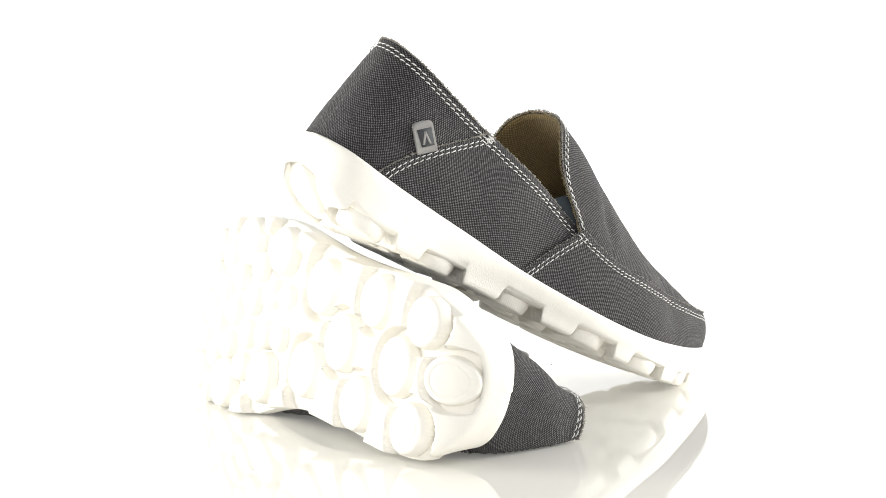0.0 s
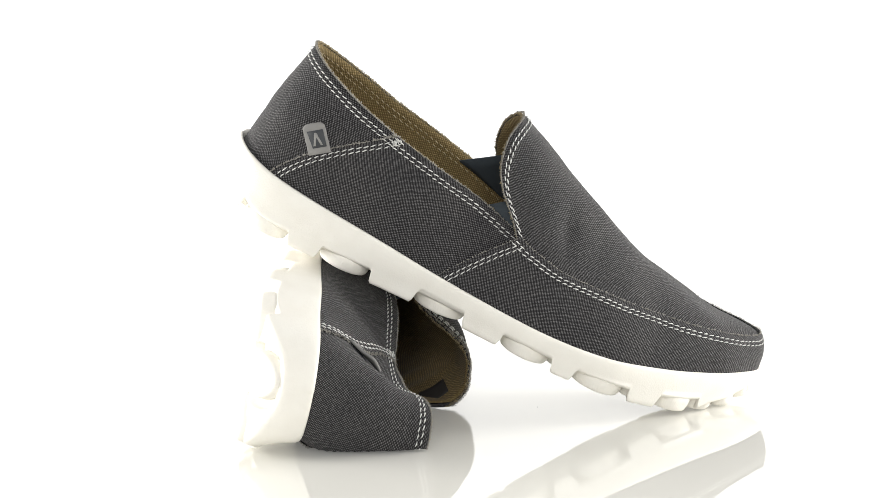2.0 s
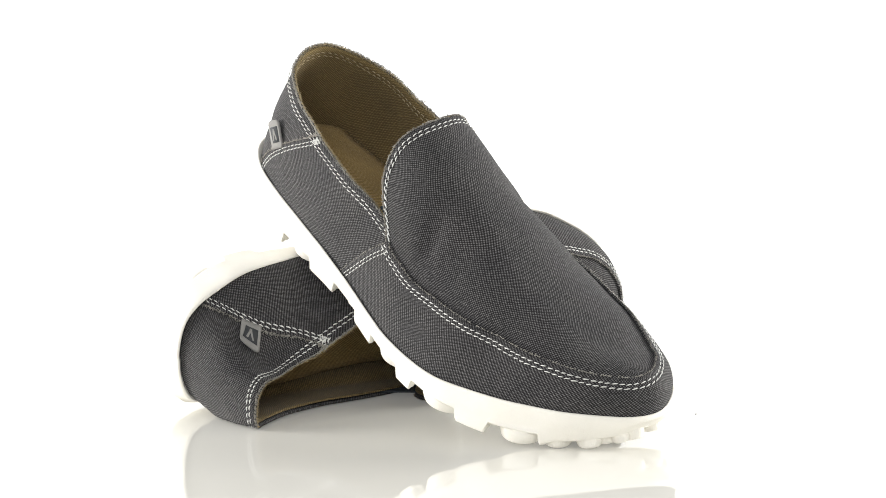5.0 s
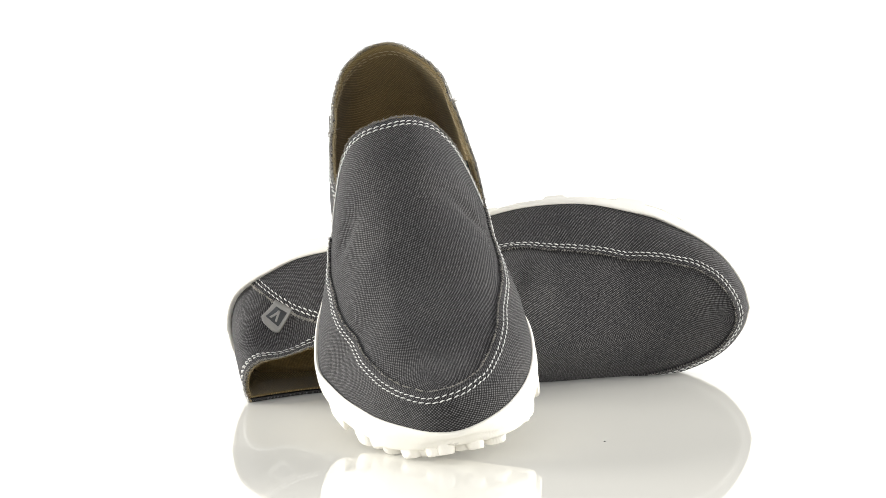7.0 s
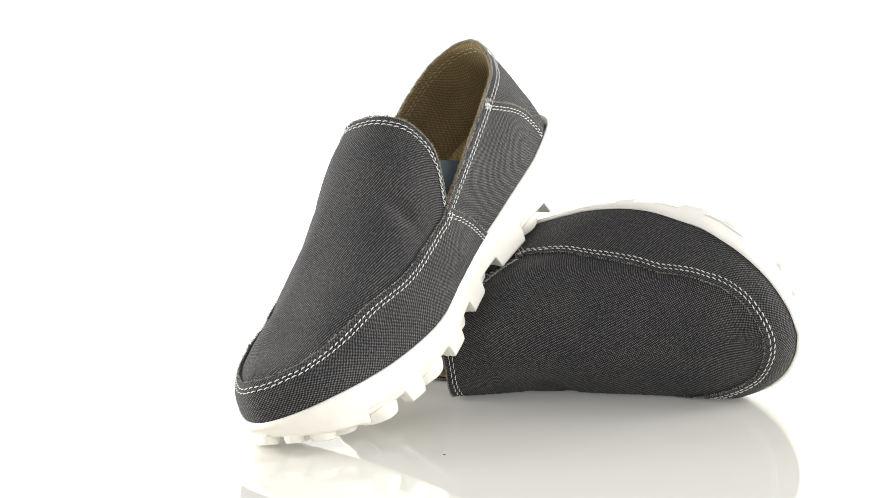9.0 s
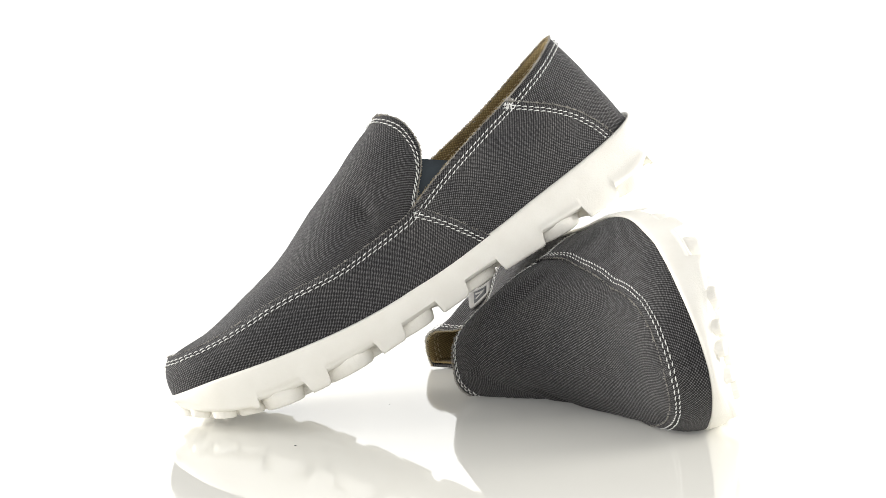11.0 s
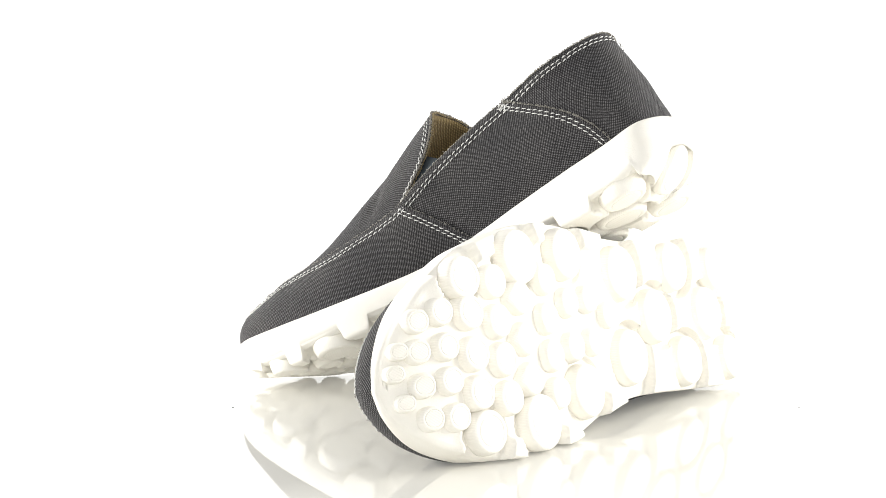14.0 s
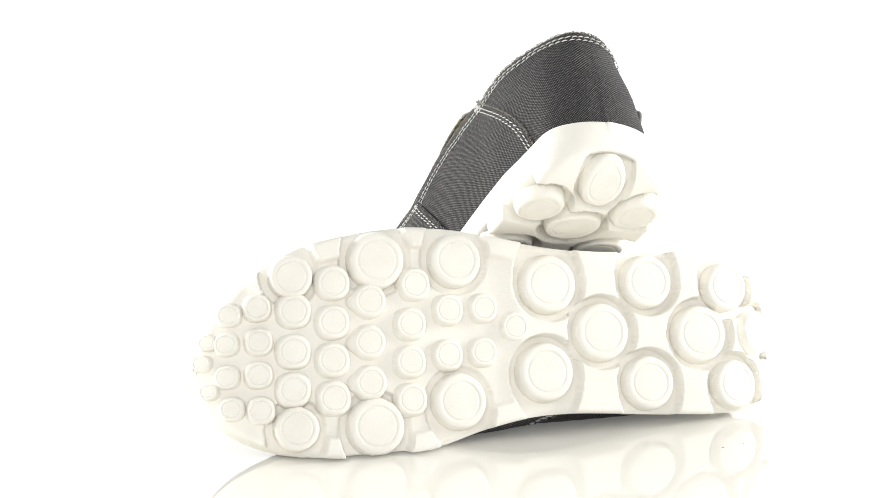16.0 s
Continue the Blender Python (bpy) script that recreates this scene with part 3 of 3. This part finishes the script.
    for side in (-1, 1):
        def back_seam(t, du, dc, side=side):
            return guard_point(side, 0.06 + 0.94 * t * 0.96 + dc, du)
        p, n = seam_frame(surf(back_seam), np.linspace(0, 1, 60), 1.4)
        fw = np.array([guard_point(side, 0.06 + 0.9 * t, 0.03) - guard_point(side, 0.06 + 0.9 * t, 0.0) for t in np.linspace(0, 1, 60)])
        fw /= np.linalg.norm(fw, axis=1, keepdims=True)
        for d in (3.4, 5.5):
            rows.extend(stitches(p + fw * d, n, 0.0, rng))
        hairs += fibres(p, n, -fw, rng, 2.0, 0.4)

        def heel_seam(t, du, dc, side=side):
            return quarter(side, rear_seam(side, t) + du, min(t + dc, 1.0) if t < 0.99 else t - dc)
        p, n = seam_frame(surf(heel_seam), np.linspace(0.03, 1, 80), 0.9)
        fw = np.array([quarter(side, rear_seam(side, t) + 0.03, t - 0.02) - quarter(side, rear_seam(side, t), t) for t in np.linspace(0.03, 1, 80)])
        fw /= np.linalg.norm(fw, axis=1, keepdims=True)
        for d in (2.8, 4.9):
            rows.extend(stitches(p + fw * d, n, 0.0, rng))
        hairs += fibres(p, n, -fw, rng, 6.0, 0.5)
        # bar tack where the seam meets the topline
        end = p[-1] + fw[-1] * 2
        tack = []
        for i in range(16):
            a = end - (p[-1] - p[-8]) * rng.uniform(0.0, 0.7) + fw[-1] * rng.normal(0, 1.0) + n[-1] * rng.uniform(0.0, 0.3)
            run = fw[-1] * rng.uniform(1.6, 2.8) + (p[-8] - p[-1]) * rng.uniform(-0.1, 0.25)
            tack.append([a, a + run * 0.5 + n[-1] * 0.3, a + run])
        rows.extend(tack)
        hairs += fibres(p[-6:], n[-6:], -fw[-6:], rng, 14.0, 1.3)
    mk.tubes("stitching", rows, 0.31, THREAD, thing, label="white double-row topstitching")
    mk.tubes("stitching", inside, 0.3, FRAYTAN, thing, label="tan stitching inside the collar")
    mk.tubes("frayed_edge", hairs, 0.19, FRAY, thing, 3, 0.5, label="raw frayed canvas edge")
    mk.tubes("frayed_edge", tan, 0.2, FRAYTAN, thing, 3, 0.5, label="raw frayed lining edge")
    tab(mk, thing)
    return thing


def both_guard():
    """The toe panel as one strip from the lateral rear seam round the toe to the medial one."""
    g = []
    for u in np.linspace(0, 1, 90):
        g.append([guard_point(-1, v, u) for v in np.linspace(0, 1, 14)])
    for u in np.linspace(1, 0, 90)[1:]:
        g.append([guard_point(1, v, u) for v in np.linspace(0, 1, 14)])
    return np.array(g)


def tab(mk, parent):
    """Suede pull tab sewn into the lateral heel seam, with a dark printed badge and a pale mark on it."""
    c0 = 0.47
    q0 = rear_seam(-1, c0)
    foot = quarter(-1, q0, c0)
    along_seam = quarter(-1, rear_seam(-1, c0 + 0.1), c0 + 0.1) - foot
    along_seam /= np.linalg.norm(along_seam)
    n = np.cross(quarter(-1, q0 + 0.01, c0) - foot, quarter(-1, q0, c0 + 0.01) - foot)
    n /= np.linalg.norm(n)
    if n[1] > 0:
        n = -n
    up = np.cross(n, along_seam)
    if up[2] < 0:
        up = -up
    along_seam, up = along_seam * 0.97 - up * 0.05, up
    w, h = 11.5, 15.5

    def at(a, b, lift):
        return foot + along_seam * (a - 0.5) * w + up * (b * h - 1.5) + n * (1.2 + 1.4 * b + lift)
    g = np.array([[at(a, b * (1 - 0.13 * abs(2 * a - 1) ** 6), 0) for b in np.linspace(0, 1, 8)] for a in (0, 0.03, 0.08, 0.16, 0.3, 0.5, 0.7, 0.84, 0.92, 0.97, 1)])
    body = mk.shell("pull_tab", g, 0.6, 1.4, SUEDE, parent, "grey suede pull tab with dark badge")
    g = np.array([[at(a + 0.16 * (0.75 - b) * (a < 0.5), b, 0.75) for b in np.linspace(0.2, 0.76, 5)] for a in (0.16, 0.5, 0.88)])
    mk.shell("badge", g, 0.12, 0.25, PRINT, body)
    for lean in (-1, 1):
        g = np.array([[at(0.52 + lean * 0.42 * (max(b - 0.3, 0) if mk.mirror else max(0.66 - b, 0)) + a, b, 1.0) for b in np.linspace(0.27, 0.68, 4)] for a in (-0.05, 0.0, 0.05)])
        mk.shell("badge_mark", g, 0.12, 0.2, SUEDE, body)


PLACE_A = pose(-0.02424, 0.1299, 0.1221, 10.73, 26.58, -90.76)
PLACE_B = pose(-0.1244, 0.11747, 0.0492, 102.69, -1.32, -8.17)
right_shoe = shoe("slip_on_shoe", "grey canvas slip-on shoe with white sole, propped heel-up on another shoe", False, False, PLACE_A)
left_shoe = shoe("slip_on_shoe", "grey canvas slip-on shoe with white sole, lying on its side", True, True, PLACE_B)


# ---- the place ----
def turntable():
    bm = bmesh.new()
    seg, rings = 128, [(0.0005, 0.0), (0.3, 0.0), (0.597, 0.0), (0.6, -0.003), (0.6, -0.012)]
    loops = [[bm.verts.new((r * math.cos(2 * math.pi * j / seg), r * math.sin(2 * math.pi * j / seg), z)) for j in range(seg)] for r, z in rings]
    for a, b in zip(loops, loops[1:]):
        for j in range(seg):
            k = (j + 1) % seg
            bm.faces.new((a[j], b[j], b[k], a[k]))
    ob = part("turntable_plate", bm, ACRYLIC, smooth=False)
    return tagged(ob, "glossy white acrylic turntable plate under the shoes", "turntable")


plate = turntable()


def dust(x, y, size, stretch, turn):
    """A speck of lint lying on the plate."""
    bm = bmesh.new()
    bmesh.ops.create_icosphere(bm, subdivisions=1, radius=1.0)
    m = pose(x, y, size * 0.25, 0, 0, turn) @ Matrix.Diagonal((size * stretch, size, size * 0.35, 1))
    for v in bm.verts:
        v.co = m @ (v.co * (1 + 0.3 * noise.noise(v.co * 3 + Vector((x * 90, y * 90, 0)))))
    return part("dust_speck", bm, PRINT, plate)


for speck in ((0.0525, -0.1165, 0.0006, 1.2, 20), (-0.021, -0.036, 0.0004, 1.0, 0), (-0.045, 0.1713, 0.0003, 2.5, 150), (-0.058, 0.17, 0.0003, 1.3, 60)):
    dust(*speck)


def floor_and_sweep():
    prof = [(-2.5, -0.012), (1.6, -0.012)] + [(1.6 + 0.8 * math.sin(a), -0.012 + 0.8 * (1 - math.cos(a))) for a in np.linspace(0.1, math.pi / 2, 14)] + [(2.4, 3.0)]
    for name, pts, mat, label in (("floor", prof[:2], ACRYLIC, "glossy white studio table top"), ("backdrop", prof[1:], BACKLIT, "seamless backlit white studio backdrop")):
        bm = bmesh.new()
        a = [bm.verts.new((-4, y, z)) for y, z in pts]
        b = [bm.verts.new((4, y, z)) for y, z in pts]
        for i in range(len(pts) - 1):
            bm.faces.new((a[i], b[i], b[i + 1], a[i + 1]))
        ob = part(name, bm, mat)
        tagged(ob, label, name, kind="structure")


floor_and_sweep()


# ---- the turn of the table ----
TURN = [(0, 131.43), (0.5, 122.65), (1, 113.81), (1.5, 104.90), (2, 95.95), (2.5, 87.01), (3, 78.13), (3.5, 69.34), (4, 60.48), (4.5, 51.59), (5, 42.69),
        (5.5, 33.73), (6, 24.77), (6.5, 15.80), (7, 6.84), (7.5, -2.12), (8, -11.11), (8.5, -20.13), (9, -29.15), (9.5, -38.18), (10, -47.21), (10.5, -56.24),
        (11, -65.27), (11.5, -74.30), (12, -83.30), (12.5, -92.20), (13, -101.00), (13.5, -109.68), (14, -118.29), (14.5, -126.82), (15, -135.28), (15.5,
        -143.74), (16, -152.27)]


def motions():
    for thing, place in ((right_shoe, PLACE_A), (left_shoe, PLACE_B), (plate, pose(0, 0, 0))):
        walk(thing, [(t, pose(0, 0, 0, 0, 0, a) @ place) for t, a in TURN])


motions()
